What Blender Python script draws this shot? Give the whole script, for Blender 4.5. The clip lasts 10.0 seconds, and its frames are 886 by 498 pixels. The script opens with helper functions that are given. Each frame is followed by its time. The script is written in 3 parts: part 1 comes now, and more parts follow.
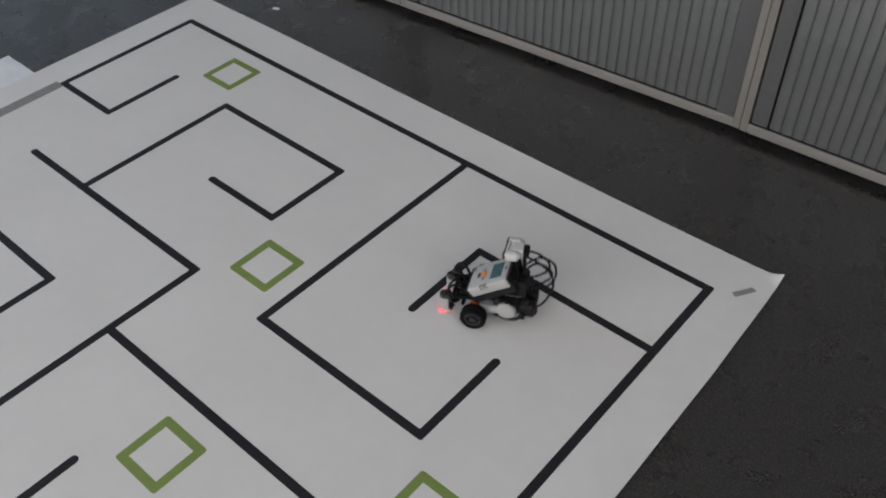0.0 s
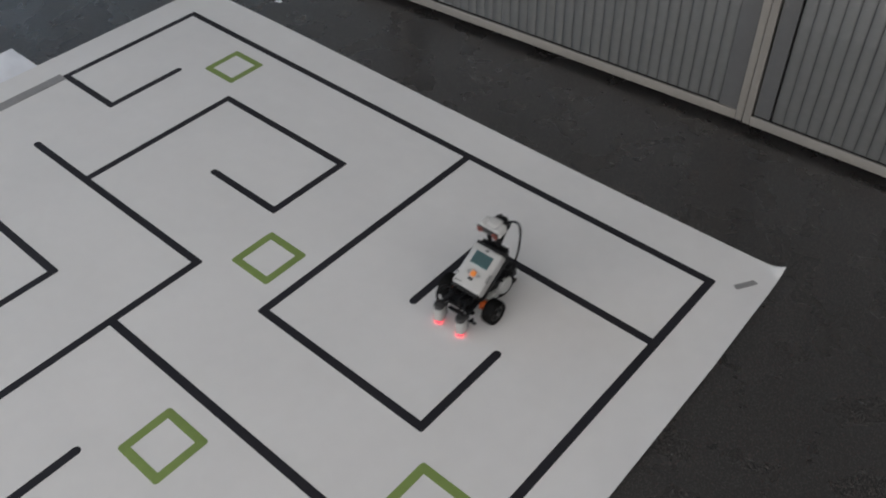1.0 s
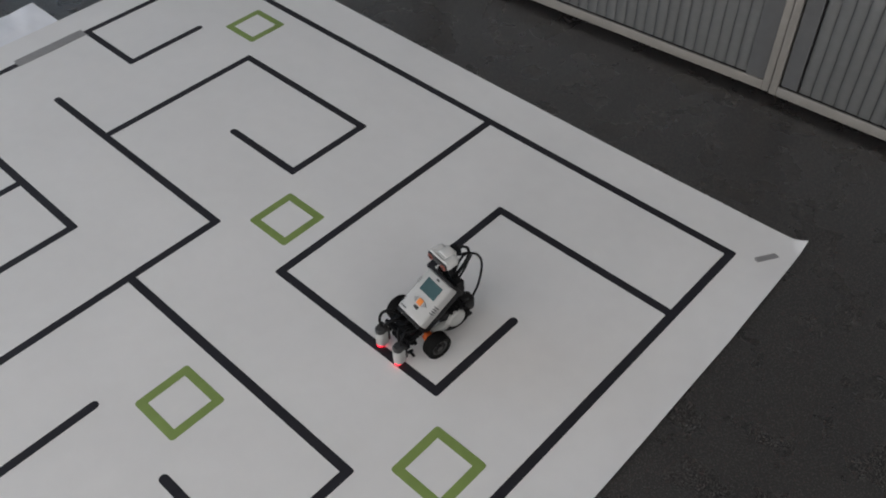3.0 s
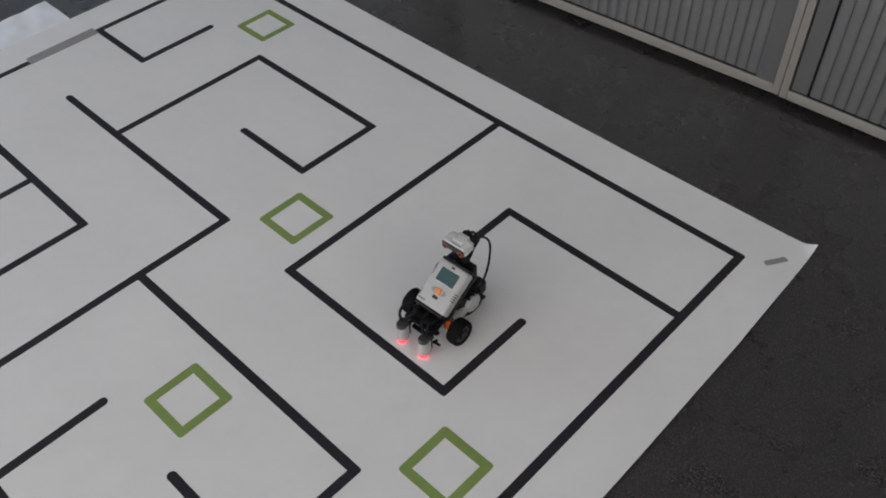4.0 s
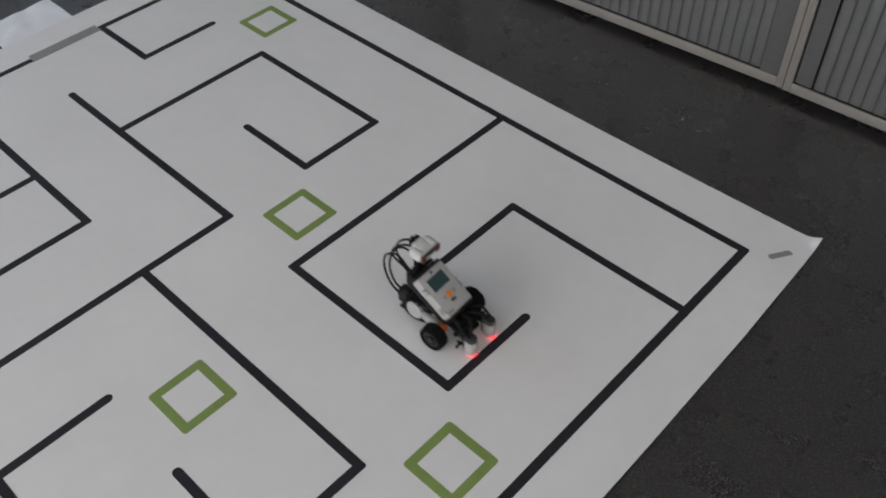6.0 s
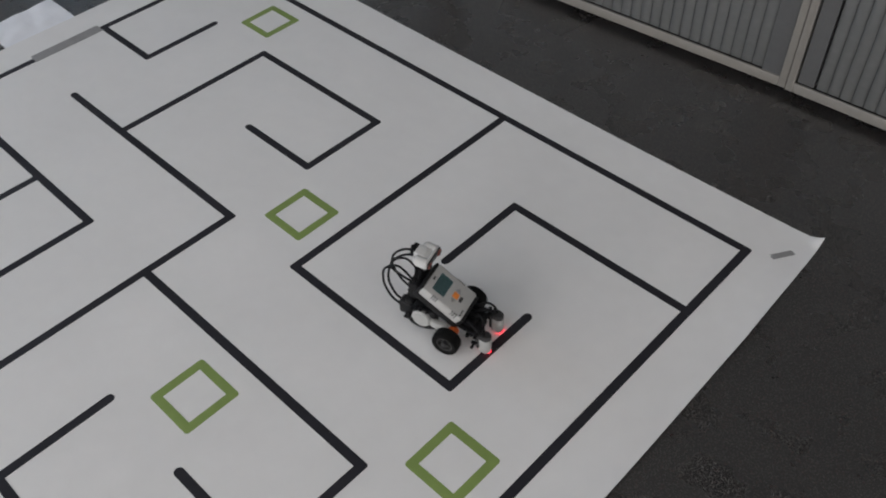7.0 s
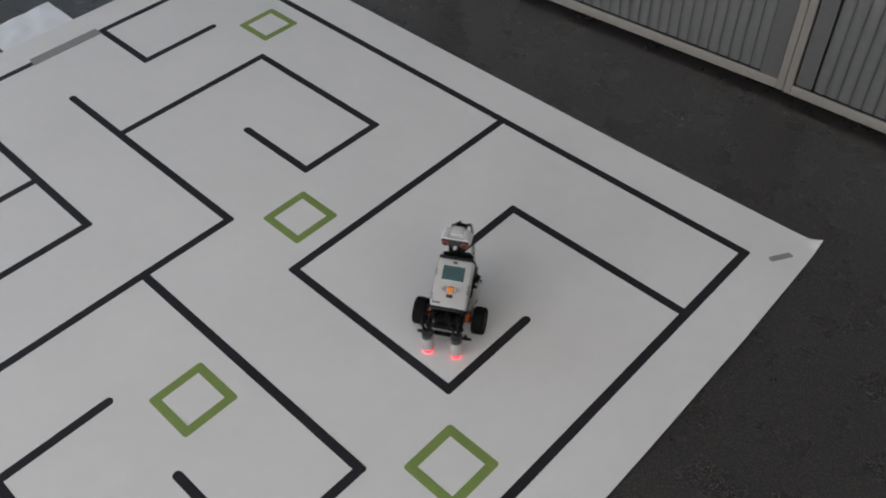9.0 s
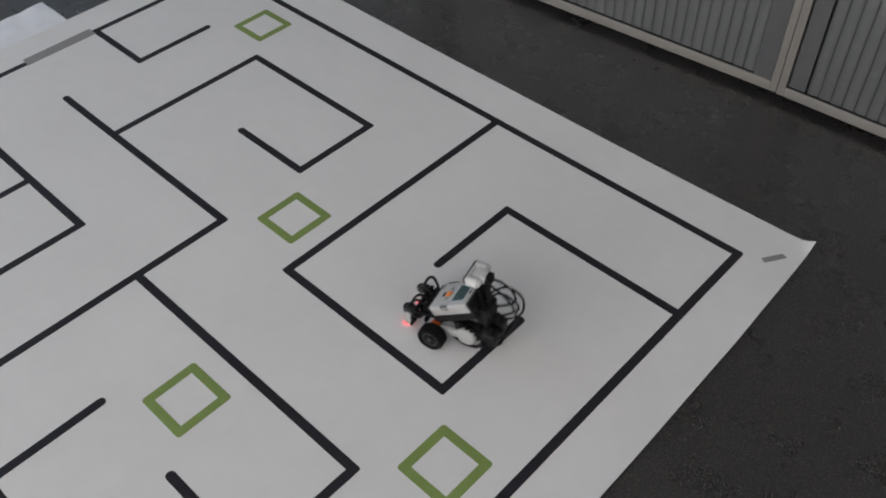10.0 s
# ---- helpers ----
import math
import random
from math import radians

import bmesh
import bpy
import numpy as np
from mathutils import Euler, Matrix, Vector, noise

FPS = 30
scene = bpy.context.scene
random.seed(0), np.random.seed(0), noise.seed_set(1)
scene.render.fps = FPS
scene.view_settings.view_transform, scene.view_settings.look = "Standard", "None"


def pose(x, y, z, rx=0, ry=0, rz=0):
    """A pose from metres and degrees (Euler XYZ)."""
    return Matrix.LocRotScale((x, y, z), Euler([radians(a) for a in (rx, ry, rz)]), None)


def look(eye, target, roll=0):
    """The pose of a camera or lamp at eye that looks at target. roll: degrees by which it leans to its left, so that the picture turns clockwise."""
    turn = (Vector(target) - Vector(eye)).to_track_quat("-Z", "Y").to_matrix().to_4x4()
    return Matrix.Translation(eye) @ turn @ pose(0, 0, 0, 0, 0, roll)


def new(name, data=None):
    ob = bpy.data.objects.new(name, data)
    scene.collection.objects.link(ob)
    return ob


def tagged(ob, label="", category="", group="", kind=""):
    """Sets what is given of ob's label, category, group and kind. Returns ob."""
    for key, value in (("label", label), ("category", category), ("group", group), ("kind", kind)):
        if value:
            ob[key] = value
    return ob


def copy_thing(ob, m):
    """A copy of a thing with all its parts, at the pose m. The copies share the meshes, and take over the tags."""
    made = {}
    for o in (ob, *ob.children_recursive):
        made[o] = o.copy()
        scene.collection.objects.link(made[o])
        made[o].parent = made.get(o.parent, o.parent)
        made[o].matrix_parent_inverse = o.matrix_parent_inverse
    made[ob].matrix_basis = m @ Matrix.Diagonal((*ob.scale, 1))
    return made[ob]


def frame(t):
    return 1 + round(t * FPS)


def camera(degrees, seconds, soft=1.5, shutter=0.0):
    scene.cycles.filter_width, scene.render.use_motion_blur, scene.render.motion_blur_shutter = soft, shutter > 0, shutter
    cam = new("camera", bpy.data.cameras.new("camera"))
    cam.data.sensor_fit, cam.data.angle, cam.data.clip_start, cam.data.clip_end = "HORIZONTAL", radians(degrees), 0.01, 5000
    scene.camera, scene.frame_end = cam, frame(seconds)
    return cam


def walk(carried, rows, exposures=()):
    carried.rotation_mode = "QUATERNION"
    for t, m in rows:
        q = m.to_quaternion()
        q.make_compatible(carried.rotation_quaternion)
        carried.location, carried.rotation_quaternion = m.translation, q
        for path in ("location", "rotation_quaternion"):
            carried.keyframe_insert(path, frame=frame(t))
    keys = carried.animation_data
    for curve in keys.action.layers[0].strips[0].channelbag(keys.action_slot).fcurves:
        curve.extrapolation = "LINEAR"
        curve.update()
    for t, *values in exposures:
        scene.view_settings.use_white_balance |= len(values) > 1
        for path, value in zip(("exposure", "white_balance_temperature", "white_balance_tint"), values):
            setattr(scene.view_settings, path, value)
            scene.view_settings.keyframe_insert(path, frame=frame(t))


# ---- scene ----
cam = camera(53.4, 10.0, soft=1.9, shutter=0.9)
PATH = [
    (0, (0.45, -1.359, 1.406), (-0.515, -0.29, 0.018), -1.6),
    (0.4, (0.4548, -1.3534, 1.4052), (-0.5073, -0.2917, 0.0102), -1.84),
    (0.5, (0.456, -1.352, 1.405), (-0.512, -0.296, 0.01), -1.9),
    (0.6, (0.4564, -1.3528, 1.405), (-0.5151, -0.2949, 0.0137), -1.9),
    (0.8, (0.4572, -1.3544, 1.405), (-0.5181, -0.2988, 0.0142), -1.9),
    (1, (0.458, -1.356, 1.405), (-0.509, -0.302, 0.007), -1.9),
    (1.1, (0.4588, -1.3576, 1.4032), (-0.5097, -0.3069, 0.0037), -2.13),
    (1.2, (0.4596, -1.3592, 1.4014), (-0.5198, -0.3216, -0.0002), -1.85),
    (1.3, (0.4604, -1.3608, 1.3996), (-0.5102, -0.3165, -0.0032), -1.24),
    (1.4, (0.4612, -1.3624, 1.3978), (-0.515, -0.3228, -0.0045), -1.49),
    (1.5, (0.462, -1.364, 1.396), (-0.515, -0.326, -0.007), -1.5),
    (1.6, (0.4616, -1.3646, 1.3948), (-0.5163, -0.3315, -0.0111), -1.29),
    (1.7, (0.4612, -1.3652, 1.3936), (-0.5107, -0.3305, -0.0152), -1.08),
    (2, (0.46, -1.367, 1.39), (-0.501, -0.343, -0.034), -1.1),
    (2.2, (0.4568, -1.3626, 1.3928), (-0.4902, -0.3506, -0.0491), -1.05),
    (2.5, (0.452, -1.356, 1.397), (-0.503, -0.36, -0.051), -1.5),
    (3.8, (0.4494, -1.3621, 1.397), (-0.513, -0.3779, -0.0539), -1.5),
    (4, (0.449, -1.363, 1.397), (-0.521, -0.382, -0.051), -1.5),
    (4.5, (0.446, -1.366, 1.397), (-0.519, -0.385, -0.055), -1.4),
    (5, (0.452, -1.363, 1.394), (-0.52, -0.388, -0.056), -1.8),
    (5.5, (0.448, -1.364, 1.395), (-0.523, -0.391, -0.059), -2.0),
    (7, (0.449, -1.362, 1.394), (-0.526, -0.395, -0.06), -2.2),
    (7.5, (0.451, -1.362, 1.394), (-0.528, -0.399, -0.06), -2.5),
    (8, (0.449, -1.361, 1.396), (-0.535, -0.4, -0.056), -2.8),
    (8.2, (0.4498, -1.3582, 1.3972), (-0.5372, -0.4024, -0.0565), -3.0),
    (8.5, (0.451, -1.354, 1.399), (-0.542, -0.392, -0.047), -3.3),
    (8.6, (0.4506, -1.3554, 1.3984), (-0.5359, -0.3886, -0.0486), -3.08),
    (9, (0.449, -1.361, 1.396), (-0.526, -0.39, -0.055), -2.2),
    (9.3, (0.4496, -1.3616, 1.3954), (-0.5195, -0.3824, -0.0546), -1.85),
    (9.5, (0.45, -1.362, 1.395), (-0.517, -0.38, -0.055), -1.7),
    (10, (0.452, -1.364, 1.392), (-0.517, -0.38, -0.054), -1.7),
]
walk(cam, [(t, look(eye, target, roll)) for t, eye, target, roll in PATH])

# ---- world and light: overcast daylight through unseen windows added on three walls ----
world = bpy.data.worlds.new("world")
scene.world = world
world.use_nodes = True
sky = world.node_tree.nodes.new("ShaderNodeTexSky")
sky.sky_type, sky.sun_disc = "NISHITA", False
sky.sun_elevation, sky.sun_rotation = radians(40), radians(250)
world.node_tree.links.new(sky.outputs[0], world.node_tree.nodes["Background"].inputs[0])
world.node_tree.nodes["Background"].inputs[1].default_value = 0.1
scene.view_settings.exposure = 0.0

WIN = ((-5.2, -3.0), (-2.7, -0.5))             # unseen window openings along the west wall (y from, to)
WIN_S = ((-6.2, -3.5), (-3.1, -0.4), (0.0, 2.7))            # added along the south wall to even the light (x from, to)
WIN_E = ((-4.9, -2.6), (-2.0, 0.3))             # added along the east wall to weaken shadows (y from, to)
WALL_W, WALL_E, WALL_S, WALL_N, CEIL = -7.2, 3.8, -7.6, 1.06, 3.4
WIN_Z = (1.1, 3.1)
# area lamps in the unseen openings, energies set to balance the light
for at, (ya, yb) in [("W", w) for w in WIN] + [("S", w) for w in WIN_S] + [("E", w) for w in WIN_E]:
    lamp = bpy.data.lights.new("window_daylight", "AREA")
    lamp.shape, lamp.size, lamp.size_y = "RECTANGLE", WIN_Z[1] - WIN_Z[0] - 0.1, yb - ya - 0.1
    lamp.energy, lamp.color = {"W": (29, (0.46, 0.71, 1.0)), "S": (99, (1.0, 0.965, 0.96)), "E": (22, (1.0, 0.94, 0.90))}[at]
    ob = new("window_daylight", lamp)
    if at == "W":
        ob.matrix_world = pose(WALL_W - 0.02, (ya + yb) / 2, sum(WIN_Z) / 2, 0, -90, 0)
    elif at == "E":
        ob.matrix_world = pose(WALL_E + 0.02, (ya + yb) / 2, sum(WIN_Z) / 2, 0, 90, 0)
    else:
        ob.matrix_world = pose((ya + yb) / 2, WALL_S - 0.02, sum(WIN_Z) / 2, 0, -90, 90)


# ---- materials ----
def material(name, colour, rough=0.5, metal=0.0, grain=(0, 0.0), stain=(0, 0.0), bump=(0, 0.0), emit=None, coat=0.0, spec=0.5):
    """A plain surface with colour variation at two scales (per metre, amount) and fine relief."""
    m = bpy.data.materials.new(name)
    m.use_nodes = True
    nt = m.node_tree
    b = nt.nodes["Principled BSDF"]
    b.inputs["Base Color"].default_value = (*colour, 1)
    b.inputs["Roughness"].default_value = rough
    b.inputs["Metallic"].default_value = metal
    b.inputs["Coat Weight"].default_value = coat
    b.inputs["Specular IOR Level"].default_value = spec
    tc = nt.nodes.new("ShaderNodeTexCoord")
    last = None
    for scale, amount in (grain, stain):
        if not scale:
            continue
        n = nt.nodes.new("ShaderNodeTexNoise")
        n.inputs["Scale"].default_value, n.inputs["Detail"].default_value = scale, 4
        nt.links.new(tc.outputs["Object"], n.inputs["Vector"])
        r = nt.nodes.new("ShaderNodeMapRange")
        r.inputs[1].default_value, r.inputs[2].default_value = 0.3, 0.7
        r.inputs[3].default_value, r.inputs[4].default_value = 1 - amount, 1 + amount
        nt.links.new(n.outputs[0], r.inputs[0])
        mul = nt.nodes.new("ShaderNodeMix")
        mul.data_type, mul.blend_type = "RGBA", "MULTIPLY"
        mul.inputs[0].default_value = 1
        if last:
            nt.links.new(last, mul.inputs[6])
        else:
            mul.inputs[6].default_value = (*colour, 1)
        nt.links.new(r.outputs[0], mul.inputs[7])
        last = mul.outputs[2]
    if last:
        nt.links.new(last, b.inputs["Base Color"])
    if bump[0]:
        n = nt.nodes.new("ShaderNodeTexNoise")
        n.inputs["Scale"].default_value, n.inputs["Detail"].default_value = bump[0], 3
        nt.links.new(tc.outputs["Object"], n.inputs["Vector"])
        bp = nt.nodes.new("ShaderNodeBump")
        bp.inputs["Strength"].default_value, bp.inputs["Distance"].default_value = bump[1], 0.002
        nt.links.new(n.outputs[0], bp.inputs["Height"])
        nt.links.new(bp.outputs[0], b.inputs["Normal"])
    if emit:
        b.inputs["Emission Color"].default_value = (*emit[0], 1)
        b.inputs["Emission Strength"].default_value = emit[1]
    return m


def floor_material():
    """Dark polished floor with fine light and reddish flecks, scuffs and uneven gloss."""
    m = bpy.data.materials.new("dark_speckled_floor")
    m.use_nodes = True
    nt = m.node_tree
    b = nt.nodes["Principled BSDF"]
    tc = nt.nodes.new("ShaderNodeTexCoord")

    def noise_at(scale, detail, lo, hi, a, c):
        n = nt.nodes.new("ShaderNodeTexNoise")
        n.inputs["Scale"].default_value, n.inputs["Detail"].default_value = scale, detail
        nt.links.new(tc.outputs["Object"], n.inputs["Vector"])
        r = nt.nodes.new("ShaderNodeMapRange")
        r.inputs[1].default_value, r.inputs[2].default_value = lo, hi
        r.inputs[3].default_value, r.inputs[4].default_value = a, c
        nt.links.new(n.outputs[0], r.inputs[0])
        return r.outputs[0]

    def mixed(kind, fac, a, c):
        x = nt.nodes.new("ShaderNodeMix")
        x.data_type, x.blend_type = "RGBA", kind
        for sock, v in ((x.inputs[0], fac), (x.inputs[6], a), (x.inputs[7], c)):
            if isinstance(v, (tuple, float, int)):
                sock.default_value = v
            else:
                nt.links.new(v, sock)
        return x.outputs[2]

    base = mixed("MIX", noise_at(3.0, 5, 0.35, 0.65, 0.0, 1.0), (0.0070, 0.0068, 0.0067, 1), (0.0120, 0.0118, 0.0115, 1))
    base = mixed("MIX", noise_at(30, 5, 0.40, 0.70, 0.0, 0.15), base, (0.030, 0.029, 0.027, 1))
    base = mixed("MIX", noise_at(330, 3, 0.49, 0.64, 0.0, 1.0), base, (0.100, 0.095, 0.091, 1))
    base = mixed("MIX", noise_at(230, 2, 0.58, 0.70, 0.0, 0.5), base, (0.105, 0.046, 0.040, 1))
    base = mixed("MIX", noise_at(170, 3, 0.48, 0.66, 0.0, 0.6), base, (0.005, 0.006, 0.006, 1))
    nt.links.new(base, b.inputs["Base Color"])
    nt.links.new(noise_at(9.0, 6, 0.3, 0.7, 0.22, 0.36), b.inputs["Roughness"])
    b.inputs["Specular IOR Level"].default_value = 1.0
    b.inputs["IOR"].default_value = 1.6
    bp = nt.nodes.new("ShaderNodeBump")
    bp.inputs["Strength"].default_value, bp.inputs["Distance"].default_value = 0.03, 0.002
    nt.links.new(noise_at(60, 4, 0.2, 0.8, 0.0, 1.0), bp.inputs["Height"])
    nt.links.new(bp.outputs[0], b.inputs["Normal"])
    return m


FLOOR = floor_material()
WALL = material("painted_wall", (0.70, 0.69, 0.665), 0.8, grain=(40, 0.04), stain=(1.5, 0.06), bump=(90, 0.2))
# dark grey for the unseen north wall, so the display reflects less light
WALL_GREY = material("reflection_dimming_wall", (0.15, 0.15, 0.148), 0.7, grain=(40, 0.04), stain=(1.5, 0.06), bump=(90, 0.2))
CEILING = material("white_ceiling", (0.80, 0.79, 0.77), 0.9, grain=(50, 0.04), bump=(120, 0.2))
VINYL = material("white_vinyl", (0.78, 0.775, 0.77), 0.6, spec=0.2, grain=(25, 0.012), stain=(3.2, 0.025), bump=(14, 0.05))
INK = material("black_print", (0.023, 0.0225, 0.028), 0.6, spec=0.22, grain=(30, 0.12), stain=(4, 0.1))
GREEN = material("green_print", (0.225, 0.312, 0.088), 0.5, grain=(35, 0.05), stain=(6, 0.06))
TAPE = material("grey_cloth_tape", (0.29, 0.285, 0.285), 0.42, grain=(260, 0.08), stain=(25, 0.07), bump=(300, 0.3))
PAPER = material("paper", (0.84, 0.86, 0.91), 0.7, grain=(30, 0.02), stain=(8, 0.03))
FRAME = material("beige_grey_enamel", (0.225, 0.213, 0.194), 0.40, grain=(60, 0.04), stain=(4, 0.06), bump=(200, 0.08))
SLAT = material("silver_grey_slat", (0.252, 0.257, 0.257), 0.32, metal=0.8, grain=(50, 0.04), stain=(5, 0.07))
HANDLE = material("grey_handle_slat", (0.105, 0.107, 0.108), 0.42, grain=(50, 0.04), stain=(5, 0.06))
# near-black that paints in the shade of the cabinets' gaps and recess
DARK = material("cavity_shade_black", (0.012, 0.012, 0.012), 0.8, grain=(40, 0.1))
WOODY = material("white_window_paint", (0.7, 0.7, 0.7), 0.4, grain=(40, 0.03))

WHITE = material("white_plastic", (0.44, 0.44, 0.43), 0.36, grain=(90, 0.02), stain=(20, 0.03))
PALE = material("pale_grey_plastic", (0.40, 0.405, 0.395), 0.36, grain=(90, 0.03), stain=(25, 0.04))
GREY = material("dark_grey_plastic", (0.034, 0.034, 0.035), 0.45, spec=0.35, grain=(120, 0.05), stain=(30, 0.06))
BLACK = material("black_plastic", (0.007, 0.007, 0.008), 0.5, spec=0.18, grain=(120, 0.08))
RUBBER = material("black_rubber", (0.007, 0.007, 0.007), 0.75, spec=0.1, grain=(200, 0.15), bump=(500, 0.3))
ORANGE = material("orange_plastic", (0.80, 0.25, 0.045), 0.38, grain=(90, 0.03))
RUST = material("red_orange_plastic", (0.56, 0.11, 0.022), 0.42, grain=(90, 0.04))
SHELL = material("sensor_white_plastic", (0.58, 0.58, 0.57), 0.36, grain=(90, 0.02), stain=(20, 0.03))
ARROW = material("grey_button", (0.30, 0.30, 0.30), 0.45, grain=(90, 0.03))
CHARCOAL = material("charcoal_plastic", (0.014, 0.014, 0.015), 0.5, spec=0.22, grain=(120, 0.06), stain=(30, 0.06))
GLASS = material("window_glass", (0.95, 0.97, 0.97), 0.0)
GLASS.node_tree.nodes["Principled BSDF"].inputs["Transmission Weight"].default_value = 1.0
RIM = material("dark_rim_plastic", (0.036, 0.036, 0.037), 0.4, grain=(90, 0.04))
LCD = material("grey_green_display", (0.125, 0.222, 0.232), 0.10, metal=0.9, grain=(200, 0.03))
EYE = material("red_orange_mesh", (0.21, 0.048, 0.032), 0.5, grain=(500, 0.3))
LED = material("red_light", (0.8, 0.05, 0.08), 0.4, emit=((1.0, 0.002, 0.025), 3.4))


# ---- mesh helpers ----
def part(name, bm, mat, parent=None, label="", smooth=False, m=None):
    me = bpy.data.meshes.new(name)
    bmesh.ops.recalc_face_normals(bm, faces=bm.faces)
    bm.to_mesh(me)
    bm.free()
    me.materials.append(mat)
    if smooth:
        for p in me.polygons:
            p.use_smooth = True
        me.set_sharp_from_angle(angle=radians(38))
    ob = new(name, me)
    ob.parent = parent
    if m is not None:
        ob.matrix_basis = m
    if label:
        tagged(ob, label)
    return ob


def box(bm, a, b, bevel=0.0, m=None, seg=2):
    """A box from corner a to corner b in the space m, with rounded edges."""
    c = [(p + q) / 2 for p, q in zip(a, b)]
    d = [abs(q - p) for p, q in zip(a, b)]
    t = bmesh.new()
    bmesh.ops.create_cube(t, size=1, matrix=Matrix.Translation(c) @ Matrix.Diagonal((*d, 1)))
    if bevel:
        bmesh.ops.bevel(t, geom=t.edges[:], offset=min(bevel, 0.49 * min(d)), segments=seg, affect="EDGES", profile=0.5)
    merge(bm, t, m)
    return bm


def merge(bm, t, m=None):
    if m is not None:
        bmesh.ops.transform(t, matrix=m, verts=t.verts)
    vs = {v: bm.verts.new(v.co) for v in t.verts}
    for f in t.faces:
        bm.faces.new([vs[v] for v in f.verts])
    t.free()


def lathe(bm, profile, m=None, n=32, ripple=None):
    """Turn (radius, along) points about the y axis; closed profiles end where they begin."""
    t = bmesh.new()
    rings = []
    for k in range(n):
        a = 2 * math.pi * k / n
        ring = []
        for j, (r, y) in enumerate(profile):
            q = r - (ripple[j] if ripple and k % 2 else 0)
            ring.append(t.verts.new((q * math.cos(a), y, q * math.sin(a))))
        rings.append(ring)
    for k in range(n):
        p, q = rings[k], rings[(k + 1) % n]
        for j in range(len(profile) - 1):
            t.faces.new((p[j], p[j + 1], q[j + 1], q[j]))
    bmesh.ops.remove_doubles(t, verts=t.verts, dist=1e-6)
    merge(bm, t, m)
    return bm


def disc(bm, r, y0, y1, m=None, n=28, bevel=0.001):
    """A round of radius r about the y axis, from y0 to y1, with softened rims."""
    return lathe(bm, [(1e-7, y0), (r - bevel, y0), (r, y0 + bevel), (r, y1 - bevel), (r - bevel, y1), (1e-7, y1)], m, n)


def tube(bm, pts, r=0.0017, n=8, steps=8):
    """A cable through the points, rounded (Catmull-Rom)."""
    P = [Vector(p) for p in pts]
    P = [2 * P[0] - P[1]] + P + [2 * P[-1] - P[-2]]
    line = []
    for i in range(1, len(P) - 2):
        a, b, c, d = P[i - 1:i + 3]
        for k in range(steps):
            t = k / steps
            line.append(0.5 * (2 * b + (c - a) * t + (2 * a - 5 * b + 4 * c - d) * t * t + (3 * b - a - 3 * c + d) * t ** 3))
    line.append(P[-2])
    side = None
    rings = []
    for i, p in enumerate(line):
        way = (line[min(i + 1, len(line) - 1)] - line[max(i - 1, 0)]).normalized()
        if side is None:
            side = way.orthogonal().normalized()
        side = (side - way * side.dot(way)).normalized()
        up = way.cross(side)
        rings.append([bm.verts.new(p + r * (side * math.cos(2 * math.pi * k / n) + up * math.sin(2 * math.pi * k / n))) for k in range(n)])
    for p, q in zip(rings, rings[1:]):
        for k in range(n):
            bm.faces.new((p[k], p[(k + 1) % n], q[(k + 1) % n], q[k]))
    bm.faces.new(rings[0][::-1])
    bm.faces.new(rings[-1])
    return bm


def slab(bm, outline, z0, z1):
    """A flat plate with the given outline (x, y)."""
    top = [bm.verts.new((x, y, z1)) for x, y in outline]
    low = [bm.verts.new((x, y, z0)) for x, y in outline]
    bm.faces.new(top)
    bm.faces.new(low[::-1])
    for i in range(len(top)):
        j = (i + 1) % len(top)
        bm.faces.new((low[i], low[j], top[j], top[i]))
    return bm


# ---- the room ----
FZ = -0.0026                                      # floor level; the mat's face is at 0


